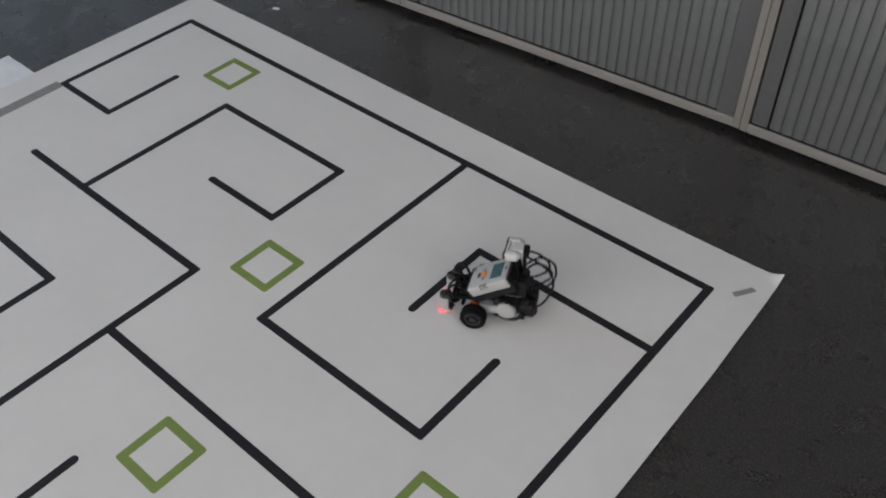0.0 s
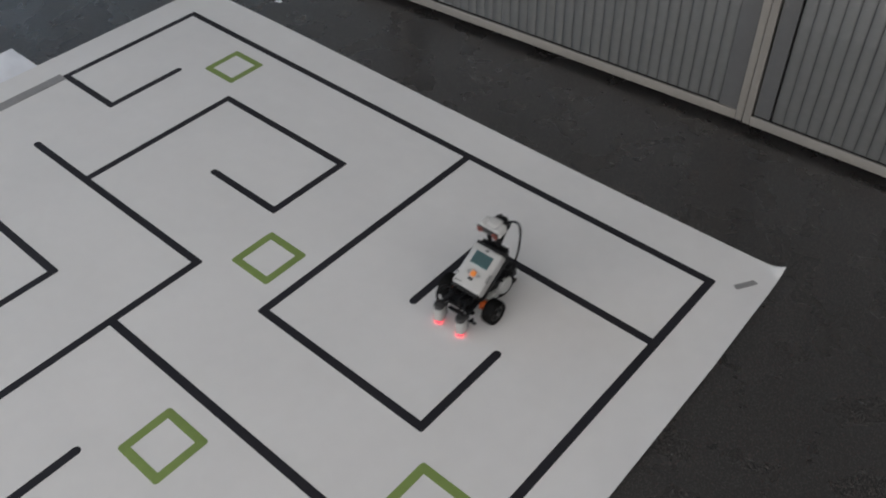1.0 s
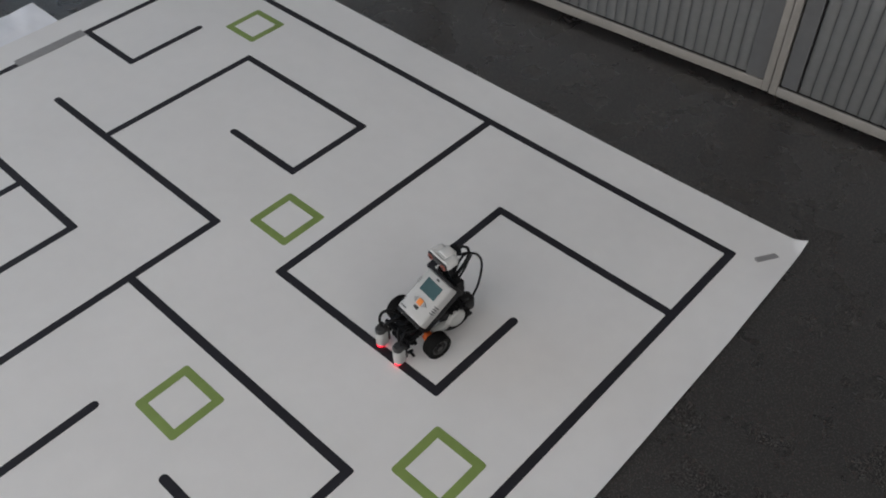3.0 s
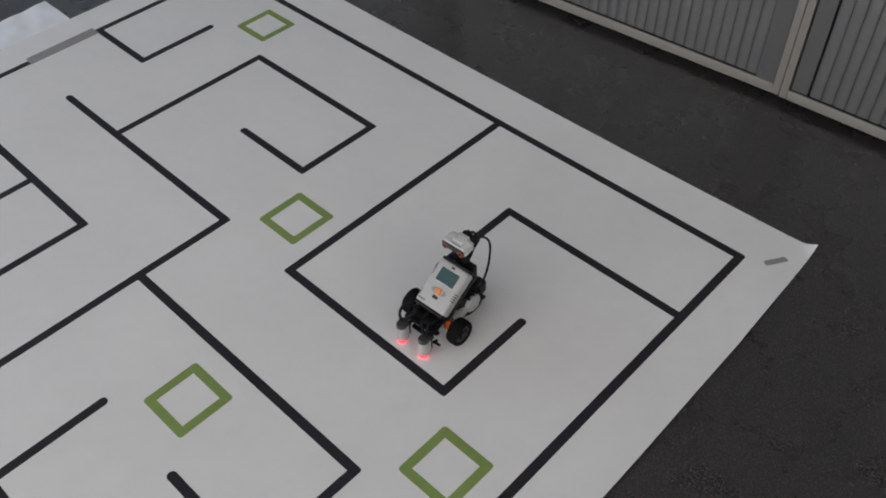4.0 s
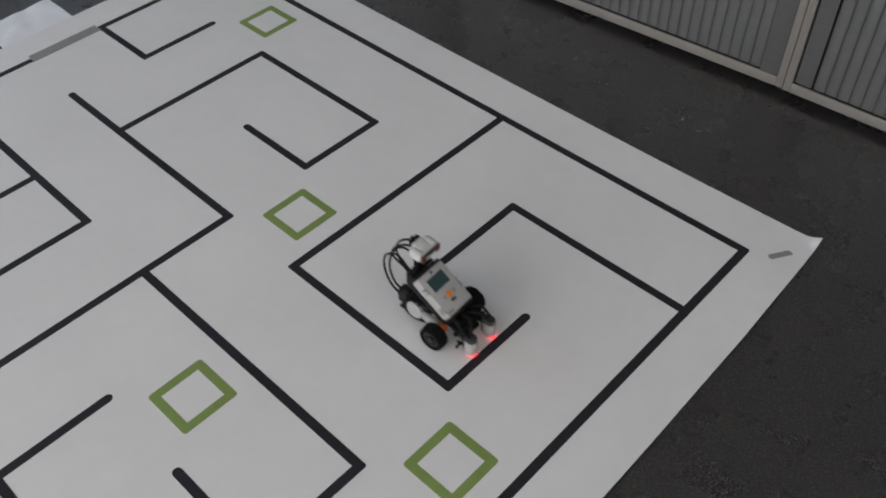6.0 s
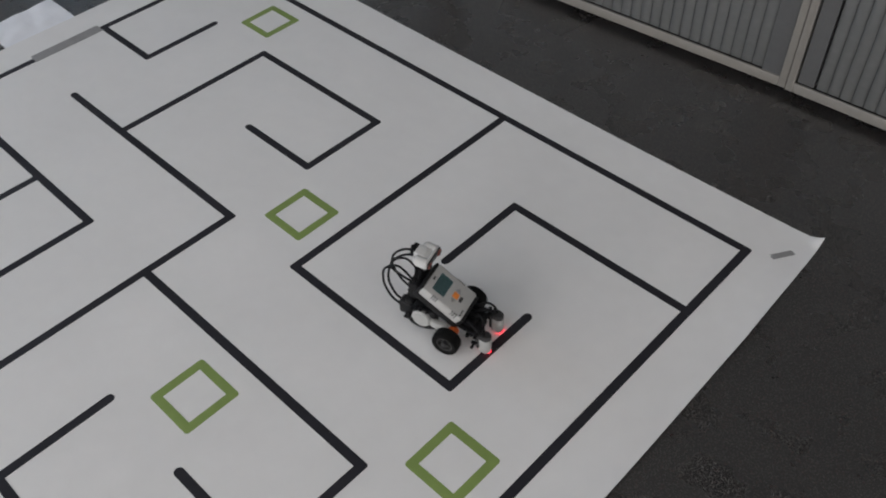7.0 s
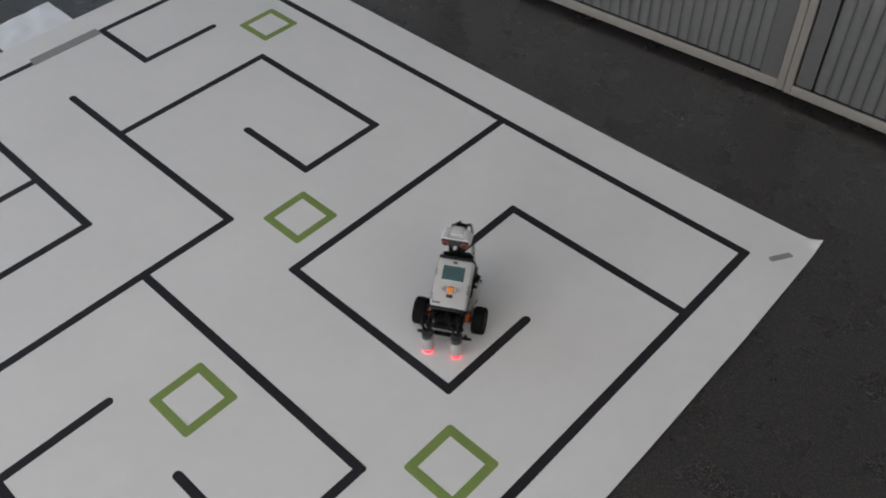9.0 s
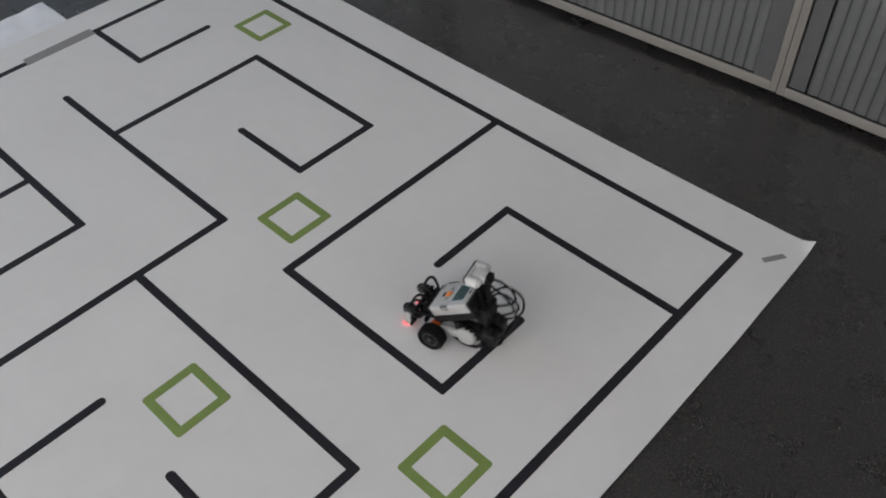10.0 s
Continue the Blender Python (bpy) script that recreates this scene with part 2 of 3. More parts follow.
def room():
    f = bmesh.new()
    box(f, (WALL_W - 0.3, WALL_S - 0.3, FZ - 0.2), (WALL_E + 0.3, WALL_N + 0.3, FZ))
    tagged(part("floor", f, FLOOR), "dark grey speckled polished floor", "floor", kind="structure")
    c = bmesh.new()
    box(c, (WALL_W - 0.3, WALL_S - 0.3, CEIL), (WALL_E + 0.3, WALL_N + 0.3, CEIL + 0.2))
    tagged(part("ceiling", c, CEILING), "plain white painted ceiling", "ceiling", kind="structure")
    # north wall, out of view, kept dark to hold reflections down
    bm = bmesh.new()
    box(bm, (WALL_W, WALL_N, FZ), (WALL_E, WALL_N + 0.2, CEIL))
    tagged(part("wall_north", bm, WALL_GREY), "unseen wall, dark grey to dim reflections", "wall", kind="structure")
    number = 0
    for name, wins, m, lo, hi in (("wall_west", WIN, pose(WALL_W, 0, 0), WALL_S - 0.2, WALL_N + 0.2), ("wall_south", [(-b, -a) for a, b in WIN_S][::-1], pose(0, WALL_S, 0, 0, 0, 90), -WALL_E, -WALL_W),
                                  ("wall_east", [(-b, -a) for a, b in WIN_E][::-1], pose(WALL_E, 0, 0, 0, 0, 180), -WALL_N - 0.2, 0.2 - WALL_S)):
        bm = bmesh.new()
        box(bm, (-0.2, lo, FZ), (0, hi, WIN_Z[0]))
        box(bm, (-0.2, lo, WIN_Z[1]), (0, hi, CEIL))
        edges = [lo] + [y for w in wins for y in w] + [hi]
        for ya, yb in zip(edges[::2], edges[1::2]):
            box(bm, (-0.2, ya, WIN_Z[0]), (0, yb, WIN_Z[1]))
        tagged(part(name, bm, WALL, m=m), "unseen cream painted wall with added tall windows", "wall", kind="structure")
        # frames, panes and sills for the added windows, all out of view
        for ya, yb in wins:
            number += 1
            win = tagged(new("window_%d" % number), "white framed unseen window, added to let daylight in", "window", kind="structure")
            win.matrix_basis = m @ pose(-0.1, (ya + yb) / 2, WIN_Z[0])
            w, h = yb - ya, WIN_Z[1] - WIN_Z[0]
            bm = bmesh.new()
            box(bm, (-0.03, -w / 2, 0), (0.03, -w / 2 + 0.06, h), 0.004)
            box(bm, (-0.03, w / 2 - 0.06, 0), (0.03, w / 2, h), 0.004)
            box(bm, (-0.03, -w / 2 + 0.06, h - 0.06), (0.03, w / 2 - 0.06, h), 0.004)
            box(bm, (-0.03, -w / 2 + 0.06, 0), (0.03, w / 2 - 0.06, 0.06), 0.004)
            part("window_frame", bm, WOODY, win)
            bm = bmesh.new()
            box(bm, (-0.004, -w / 2 + 0.055, 0.055), (0.004, w / 2 - 0.055, h - 0.055))
            part("pane", bm, GLASS, win).visible_shadow = False
            bm = bmesh.new()
            box(bm, (0.1, -w / 2 - 0.05, -0.03), (0.22, w / 2 + 0.05, -0.002), 0.004)
            part("window_sill", bm, WOODY, win)


room()


# ---- cabinets with tambour doors along the north wall ----
CAB = pose(-0.2158, 0.5431, FZ, 0, 0, 2.2)
CAB_LEFT = pose(-0.2166, 0.5461, FZ, 0, 0, 4.0)
CAB_W, CAB_H, CAB_D = 1.138, 1.95, 0.42


def cabinet(m):
    """Origin at the front lower corner at its left; x along the front, y to the back."""
    cab = tagged(new("tambour_cabinet"), "beige-grey metal cabinet with closed grey ribbed tambour doors", "cabinet", "cabinets along the wall")
    cab.matrix_basis = m
    W, H, D = CAB_W, CAB_H, CAB_D
    g = 0.0006
    # plinth coloured black to deepen the shade below the rail
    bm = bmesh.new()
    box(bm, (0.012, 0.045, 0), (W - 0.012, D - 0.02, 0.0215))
    part("plinth", bm, DARK, cab, "recessed plinth, blackened as shade under the rail")
    bm = bmesh.new()
    box(bm, (g, 0.022, 0.024), (0.02, D, H - 0.03))
    box(bm, (W - 0.02, 0.022, 0.024), (W - g, D, H - 0.03))
    box(bm, (0.02, D - 0.015, 0.024), (W - 0.02, D, H - 0.03))
    box(bm, (0.02, 0.05, 0.024), (W - 0.02, D - 0.015, 0.043))
    part("carcass", bm, FRAME, cab)
    bm = bmesh.new()
    box(bm, (g, 0.0, H - 0.03), (W - g, D, H), 0.003)
    part("top", bm, FRAME, cab)
    for name, a, b in (("bottom_rail", (0.0205, 0, 0.0206), (W - 0.0205, 0.0065, 0.0482)), ("top_rail", (0.0205, 0, H - 0.06), (W - 0.0205, 0.022, H - 0.031)),
                       ("stile", (g, 0, 0.0206), (0.0205, 0.022, H - 0.031)), ("stile", (W - 0.0205, 0, 0.0206), (W - g, 0.022, H - 0.031))):
        bm = bmesh.new()
        box(bm, a, b, 0.0018)
        part(name, bm, FRAME, cab, smooth=True)
    # black track and backing stand in for shade in the door gaps
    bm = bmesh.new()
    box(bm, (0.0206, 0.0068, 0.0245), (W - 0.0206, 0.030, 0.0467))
    part("track", bm, DARK, cab, "door track blackened as shade behind the bottom rail")
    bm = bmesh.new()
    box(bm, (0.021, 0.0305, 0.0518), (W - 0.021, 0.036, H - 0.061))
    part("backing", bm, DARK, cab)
    z0, z1 = 0.0525, H - 0.064
    for xa, xb, za in ((0.0255, 0.0675, 0.0523), (W - 0.071, W - 0.0212, 0.0485)):
        bm = bmesh.new()
        box(bm, (xa, 0.0035, za), (xb, 0.020, z1), 0.0015)
        part("handle_slat", bm, HANDLE, cab, "smooth grey end slat of the door", smooth=True)
    # ribbed slats, rounded in section, that share one mesh
    x0, x1 = 0.0720, W - 0.0715
    n = 33
    pitch = (x1 - x0) / n
    bm = bmesh.new()
    sec = [(-0.492, 0.0030), (-0.47, 0.0021), (-0.42, 0.0013), (-0.30, 0.0005), (-0.12, 0.0001), (0.0, 0), (0.12, 0.0001), (0.30, 0.0005), (0.42, 0.0013), (0.47, 0.0021), (0.488, 0.0030)]
    low = [bm.verts.new((u * pitch, 0.0055 + d, z0)) for u, d in sec]
    top = [bm.verts.new((u * pitch, 0.0055 + d, z1)) for u, d in sec]
    for k in range(len(sec) - 1):
        bm.faces.new((low[k], low[k + 1], top[k + 1], top[k]))
    bm.faces.new(low[::-1])
    bm.faces.new(top)
    bm.faces.new((low[-1], low[0], top[0], top[-1]))
    first = part("slat", bm, SLAT, cab, smooth=True, m=pose(x0 + pitch / 2, 0, 0))
    for k in range(1, n):
        o = new("slat", first.data)
        o.parent, o.location = cab, (x0 + pitch * (k + 0.5), 0, 0)
    return cab


cab_a = cabinet(CAB)
for k in (1, 2, 3, 4):
    copy_thing(cab_a, CAB_LEFT @ pose(-CAB_W * k, 0, 0))


# ---- the printed mat ----
G = 0.2286                                        # cell of the printed grid
LINE = 0.0193
X0, X1, Y0, Y1 = -1.947, 0.121, -1.95, 0.127


def lift(x, y):
    """The right-hand margin stands a little off the floor, and its far corner curls up."""
    e = max(0.0, (x - 0.03) / (X1 - 0.03))
    flat = min(1.0, max(0.0, (y + 0.12) / 0.16))          # the margin lies lower towards the corner
    z = (0.0185 - 0.0120 * flat) * e * e * (1 - 0.35 * e) * (0.75 + 0.25 * math.sin(5.1 * y + 0.7))
    r = math.hypot(x - X1, y - Y1)
    z += 0.013 * max(0.0, 1 - r / 0.034) ** 1.5
    n = max(0.0, (y - 0.03) / (Y1 - 0.03))
    return z + 0.0012 * n * n * (0.5 + 0.5 * math.sin(7 * x))


def mat_sheet():
    xs = list(np.linspace(X0, 0.02, 30)) + list(np.linspace(0.03, X1, 14))
    ys = list(np.linspace(Y0, 0.02, 44)) + list(np.linspace(0.03, Y1, 14))
    bm = bmesh.new()
    grids = []
    for dz in (0.0, -0.0012):
        rows = []
        for y in ys:
            row = []
            for x in xs:
                wave = (0.0026 + 0.0012 * math.sin(9.3 * y + 1.0)) * max(0.0, (x - 0.03) / 0.1) + 0.003 * math.sin(3.1 * x) * max(0.0, (y - 0.03) / 0.1) * (x < 0)
                wave -= 0.014 * max(0.0, (x - 0.03) / (X1 - 0.03)) * max(0.0, (y + 0.22) / 0.347) ** 1.05
                row.append(bm.verts.new((x + (wave if x > 0.03 else 0), y + (wave if y > 0.03 and x <= 0.03 else 0), lift(x, y) + dz)))
            rows.append(row)
        grids.append(rows)
    t, l = grids
    ny, nx = len(ys), len(xs)
    for j in range(ny - 1):
        for i in range(nx - 1):
            bm.faces.new((t[j][i], t[j][i + 1], t[j + 1][i + 1], t[j + 1][i]))
            bm.faces.new((l[j][i], l[j + 1][i], l[j + 1][i + 1], l[j][i + 1]))
    for j in range(ny - 1):
        bm.faces.new((t[j][0], t[j + 1][0], l[j + 1][0], l[j][0]))
        bm.faces.new((t[j][-1], l[j][-1], l[j + 1][-1], t[j + 1][-1]))
    for i in range(nx - 1):
        bm.faces.new((t[0][i], l[0][i], l[0][i + 1], t[0][i + 1]))
        bm.faces.new((t[-1][i], t[-1][i + 1], l[-1][i + 1], l[-1][i]))
    return bm


def stroke(pts, w, cap_a, cap_b):
    """The outline of a drawn line with mitred insides, rounded outsides and, where asked, round ends."""
    P = [Vector(p) for p in pts]
    h = w / 2
    D = [(b - a).normalized() for a, b in zip(P, P[1:])]
    N = [Vector((-d.y, d.x)) for d in D]

    def arc(c, a, b, steps=7):
        a0, a1 = math.atan2(a.y, a.x), math.atan2(b.y, b.x)
        while a1 > a0 + 1e-9:
            a1 -= 2 * math.pi
        return [c + h * Vector((math.cos(a0 + (a1 - a0) * k / steps), math.sin(a0 + (a1 - a0) * k / steps))) for k in range(steps + 1)]

    def along(P, D, N):
        out = [P[0] + h * N[0]]
        for i in range(1, len(P) - 1):
            turn = D[i - 1].x * D[i].y - D[i - 1].y * D[i].x
            if turn > 0:
                out.append(P[i] + h * (N[i - 1] + N[i]))
            else:
                out += [P[i] + h * (N[i - 1] * a + N[i] * b) for a, b in ((1, 0), (1, 0.42), (0.94, 0.68), (0.82, 0.82), (0.68, 0.94), (0.42, 1), (0, 1))]
        return out + [P[-1] + h * N[-1]]

    out = along(P, D, N)
    if cap_b:
        out += arc(P[-1], N[-1], -N[-1])[1:-1]
    out += along(P[::-1], [-d for d in D[::-1]], [-n for n in N[::-1]])
    if cap_a:
        out += arc(P[0], -N[0], N[0])[1:-1]
    return out


def printed_mat():
    mat = tagged(new("printed_mat"), "white vinyl mat printed with black maze lines, one corner curling up", "mat")
    part("sheet", mat_sheet(), VINYL, mat, smooth=True)
    h = LINE / G / 2
    # grid corners of each line; a branch starts at the edge of the line it leaves
    lines = [([(-8, -7.9), (-8, 0), (0, 0), (0, -7.9)], 0, 0),
             ([(-3, -h), (-3, -3), (-1, -3), (-1, -2)], 0, 1),
             ([(-h, -1), (-2, -1), (-2, -2)], 0, 1),
             ([(-6, -3 + h), (-6, -1), (-4, -1), (-4, -2), (-5, -2)], 0, 1),
             ([(-7, -3), (-4, -3), (-4, -6)], 1, 1),
             ([(-4 + h, -4), (-1, -4), (-1, -6)], 0, 1),
             ([(-7, -4), (-5, -4), (-5, -5)], 1, 1),
             ([(-6, -4 - h), (-6, -5)], 0, 1),
             ([(-8 + h, -2), (-7, -2), (-7, -1)], 0, 1),
             ([(-3, -5), (-3, -6), (-2, -6)], 1, 1),
             ([(-2, -5), (-1 - h, -5)], 1, 0)]
    for pts, a, b in lines:
        bm = bmesh.new()
        slab(bm, stroke([(x * G, y * G) for x, y in pts], LINE, a, b), -0.0005, 0.00035)
        part("printed_line", bm, INK, mat, "black printed line")
    # green squares in the middle of four cells
    for i, j in ((-6.5, -0.5), (-3.5, -2.5), (-2.5, -4.5), (-0.5, -3.5)):
        bm = bmesh.new()
        o, w, c = 0.0612, 0.0187, 0.006
        outer = [(o, -o + c), (o, o - c), (o - c * 0.3, o - c * 0.3), (o - c, o), (-o + c, o), (-o + c * 0.3, o - c * 0.3), (-o, o - c), (-o, -o + c), (-o + c * 0.3, -o + c * 0.3), (-o + c, -o), (o - c, -o), (o - c * 0.3, -o + c * 0.3)]
        q = o - w
        inner = [(q, -q + 1e-4), (q, q - 1e-4), (q, q), (q - 1e-4, q), (-q + 1e-4, q), (-q, q), (-q, q - 1e-4), (-q, -q + 1e-4), (-q, -q), (-q + 1e-4, -q), (q - 1e-4, -q), (q, -q)]
        vs = [[bm.verts.new((x, y, z)) for x, y in ring] for z, ring in ((0.00035, outer), (0.00035, inner), (-0.0005, inner), (-0.0005, outer))]
        for p, r in zip(vs, vs[1:] + vs[:1]):
            for k in range(12):
                bm.faces.new((p[k], p[(k + 1) % 12], r[(k + 1) % 12], r[k]))
        part("printed_square", bm, GREEN, mat, "green printed square outline", m=pose(i * G, j * G, 0))
    return mat


printed_mat()


def tape_strip(name, label, x, y, rz, length, width, ragged):
    """A strip with uneven cut ends that lies on the mat and follows its bulges."""
    rng = random.Random(ragged)
    m = pose(x, y, 0, 0, 0, rz)
    nu, nv = 14, 6
    ends = [(rng.uniform(-0.002, 0.002), rng.uniform(-0.002, 0.002)) for _ in range(nv + 1)]
    bm = bmesh.new()
    rows = []
    for j in range(nv + 1):
        row = []
        for i in range(nu + 1):
            u = -length / 2 + ends[j][0] + (length + ends[j][1] - ends[j][0]) * i / nu
            p = m @ Vector((u, -width / 2 + width * j / nv, 0))
            z = lift(p.x, p.y)
            row.append((bm.verts.new((p.x, p.y, z + 0.0010)), bm.verts.new((p.x, p.y, z + 0.0002))))
        rows.append(row)
    for j in range(nv):
        for i in range(nu):
            q = (rows[j][i], rows[j][i + 1], rows[j + 1][i + 1], rows[j + 1][i])
            bm.faces.new([v[0] for v in q])
            bm.faces.new([v[1] for v in q[::-1]])
    rim = rows[0] + [r[-1] for r in rows[1:]] + rows[-1][-2::-1] + [r[0] for r in rows[-2:0:-1]]
    for p, q in zip(rim, rim[1:] + rim[:1]):
        bm.faces.new((p[1], q[1], q[0], p[0]))
    return tagged(part(name, bm, TAPE), label, "tape")


tape_strip("tape_strip", "strip of grey cloth tape covering part of a black line", -1.834, -0.571, 90, 0.212, 0.036, 3)
tape_strip("tape_scrap", "short scrap of grey tape near the curled corner", 0.063, 0.038, 57, 0.05, 0.014, 5)


def paper_sheet():
    """A thin sheet; what sticks out from under the mat is creased."""
    bm = bmesh.new()
    nx, ny = 30, 20
    top, low = [], []
    for j in range(ny + 1):
        tr, lr = [], []
        for i in range(nx + 1):
            x, y = -0.297 + 0.297 * i / nx, -0.11 + 0.221 * j / ny
            out = max(0.0, min(1.0, (-0.165 - x) / 0.03))
            z = 0.0004 + out * 0.008 * (noise.noise((x * 18, y * 18, 1.0)) * 0.5 + 0.5)
            tr.append(bm.verts.new((x, y, z)))
            lr.append(bm.verts.new((x, y, z - 0.0004)))
        top.append(tr)
        low.append(lr)
    for j in range(ny):
        for i in range(nx):
            bm.faces.new((top[j][i], top[j][i + 1], top[j + 1][i + 1], top[j + 1][i]))
            bm.faces.new((low[j][i], low[j + 1][i], low[j + 1][i + 1], low[j][i + 1]))
        for i in (0, nx):
            bm.faces.new((top[j][i], top[j + 1][i], low[j + 1][i], low[j][i]))
    for i in range(nx):
        for j in (0, ny):
            bm.faces.new((top[j][i], low[j][i], low[j][i + 1], top[j][i + 1]))
    ob = tagged(part("paper_sheet", bm, PAPER), "creased white paper sheet tucked under the mat edge", "paper")
    ob.matrix_basis = pose(-1.791, -0.590, FZ + 0.0002, 0, 0, 0.8)


paper_sheet()
bm = bmesh.new()
slab(bm, [(-0.012, -0.005), (0.010, -0.007), (0.013, 0.004), (-0.002, 0.008), (-0.011, 0.005)], 0, 0.0008)
tagged(part("paper_scrap", bm, PAPER, m=pose(-1.68, 0.227, FZ, 0, 0, 20)), "small pale scrap lying on the dark floor", "scrap")


# ---- the robot: x ahead, y to its left, origin on the ground under its axle ----
AXLE, TRACK = 0.028, 0.0596


def beam(bm, a, b, w=0.0072, t=0.0072):
    """A studless beam with rounded ends between two points."""
    a, b = Vector(a), Vector(b)
    d = b - a
    m = Matrix.Translation((a + b) / 2) @ d.to_track_quat("X", "Z").to_matrix().to_4x4()
    h = d.length / 2 + 0.003
    box(bm, (-h, -w / 2, -t / 2), (h, w / 2, t / 2), 0.0022, m)
    k = int(d.length / 0.008)
    for i in range(k + 1):
        x = -d.length / 2 + d.length * (i + 0.5) / (k + 1)
        lathe(bm, [(0.0026, -w / 2 - 0.0004), (0.0031, -w / 2 - 0.0004), (0.0031, w / 2 + 0.0004), (0.0026, w / 2 + 0.0004), (0.0026, -w / 2 - 0.0004)], m @ Matrix.Translation((x, 0, 0)), 10)
    return bm


def robot():
    bot = tagged(new("wheeled_robot"), "small toy-brick robot with grey block, black wheels, red sensor lights", "robot")

    # control block, tilted down to the front
    B = pose(-0.0187, 0, 0.1036, 0, 33.2, 0)
    bm = bmesh.new()
    box(bm, (-0.0485, -0.036, -0.0245), (0.0475, 0.036, 0.0), 0.0042, seg=3)
    block = part("control_block", bm, WHITE, bot, "pale grey control block with display", True, B)
    bm = bmesh.new()
    box(bm, (-0.0535, -0.0352, -0.041), (0.053, 0.0352, -0.0235), 0.0025)
    box(bm, (-0.0545, -0.0345, -0.03), (-0.0478, 0.0345, -0.0018), 0.0018)
    box(bm, (0.0468, -0.0345, -0.03), (0.054, 0.0345, -0.0022), 0.0018)
    part("lower_case", bm, CHARCOAL, block, "dark grey lower case", True)
    bm = bmesh.new()
    box(bm, (-0.0345, -0.0218, -0.0004), (-0.0058, 0.0218, 0.0004), 0.0004)
    part("display", bm, LCD, block, "grey-green display")
    bm = bmesh.new()
    box(bm, (0.0062, -0.0066, -0.001), (0.0192, 0.0066, 0.0022), 0.0016)
    part("orange_button", bm, ORANGE, block, smooth=True)
    for s in (-1, 1):
        bm = bmesh.new()
        slab(bm, [(0.0065, s * 0.0098), (0.0185, s * 0.0098), (0.0126, s * 0.0185)], -0.001, 0.0016)
        part("arrow_button", bm, ARROW, block)
    bm = bmesh.new()
    box(bm, (0.0222, -0.0062, -0.001), (0.0285, 0.0062, 0.0014), 0.0012)
    part("dark_button", bm, GREY, block, smooth=True)
    bm = bmesh.new()
    box(bm, (-0.0435, -0.0042, -0.0004), (-0.0395, 0.0042, 0.0005), 0.0004)
    part("mark", bm, GREY, block)
    for y in (-0.029, -0.0235, -0.018):
        bm = bmesh.new()
        box(bm, (0.0385, y - 0.0018, -0.0004), (0.0420, y + 0.0018, 0.0003))
        part("lettering_bar", bm, GREY, block)
    for s in (-1, 1):
        for x in (0.0, 0.005, 0.010, 0.015) if s > 0 else (-0.024, -0.019, -0.014, 0.024, 0.029, 0.034):
            bm = bmesh.new()
            box(bm, (x - 0.0009, s * 0.0315, -0.011), (x + 0.0009, s * 0.0363, 0.0003))
            part("vent_slit", bm, GREY, block)

    # drive wheels: tyre and rim under one turning wheel
    wheels = []
    for s in (1, -1):
        bm = bmesh.new()
        disc(bm, 0.0062, -0.0125, 0.0125, n=20)
        wheel = part("wheel", bm, GREY, bot, "dark hub of the wheel", True, pose(0, s * TRACK, AXLE))
        bm = bmesh.new()
        prof = [(0.0172, -0.0105), (0.0215, -0.0128), (0.0252, -0.0126), (0.0274, -0.0102), (0.0279, -0.0062), (0.0270, -0.0058), (0.0270, -0.0044), (0.0280, -0.0040), (0.0280, 0.0040),
                (0.0270, 0.0044), (0.0270, 0.0058), (0.0279, 0.0062), (0.0274, 0.0102), (0.0252, 0.0126), (0.0215, 0.0128), (0.0172, 0.0105), (0.0172, -0.0105)]
        lathe(bm, prof, n=56, ripple=[0, 0, 0, 0.0011, 0.0011, 0, 0, 0.0007, 0.0007, 0, 0, 0.0011, 0.0011, 0, 0, 0, 0])
        part("tyre", bm, RUBBER, wheel, "black ribbed rubber tyre", True)
        bm = bmesh.new()
        lathe(bm, [(0.0148, -0.0098), (0.0174, -0.0104), (0.0174, 0.0104), (0.0148, 0.0098), (0.0140, 0.006), (0.0140, -0.006), (0.0148, -0.0098)], n=40)
        for k in range(6):
            box(bm, (0.005, -0.005, -0.0021), (0.0145, 0.005, 0.0021), 0.0008, pose(0, 0, 0, 0, 60 * k, 0))
        part("rim", bm, RIM, wheel, "grey spoked rim", True)
        wheels.append((wheel, s))

    # motors
    for s in (1, -1):
        bm = bmesh.new()
        box(bm, (-0.094, 0.014 * s, 0.020), (-0.040, 0.036 * s, 0.058), 0.008, pose(0, 0, 0, 0, 6, 0), 3)
        motor = part("motor", bm, CHARCOAL, bot, "charcoal motor with round pale side cap", True)
        bm = bmesh.new()
        disc(bm, 0.0205, -0.006, 0.006, pose(-0.065, s * 0.039, 0.0420), 34, 0.003)
        box(bm, (-0.068, 0.032 * s, 0.030), (-0.036, 0.0420 * s, 0.048), 0.004)
        part("side_cap", bm, PALE, motor, "pale grey rounded motor cap", True)
        bm = bmesh.new()
        box(bm, (-0.122, 0.005 * s, 0.022), (-0.088, 0.031 * s, 0.056), 0.006, None, 3)
        box(bm, (-0.108, 0.012 * s, 0.050), (-0.090, 0.028 * s, 0.064), 0.003)
        box(bm, (-0.104, 0.028 * s, 0.026), (-0.092, 0.043 * s, 0.032), 0.0015)
        part("motor_end", bm, CHARCOAL, motor, "charcoal motor end", True)
        bm = bmesh.new()
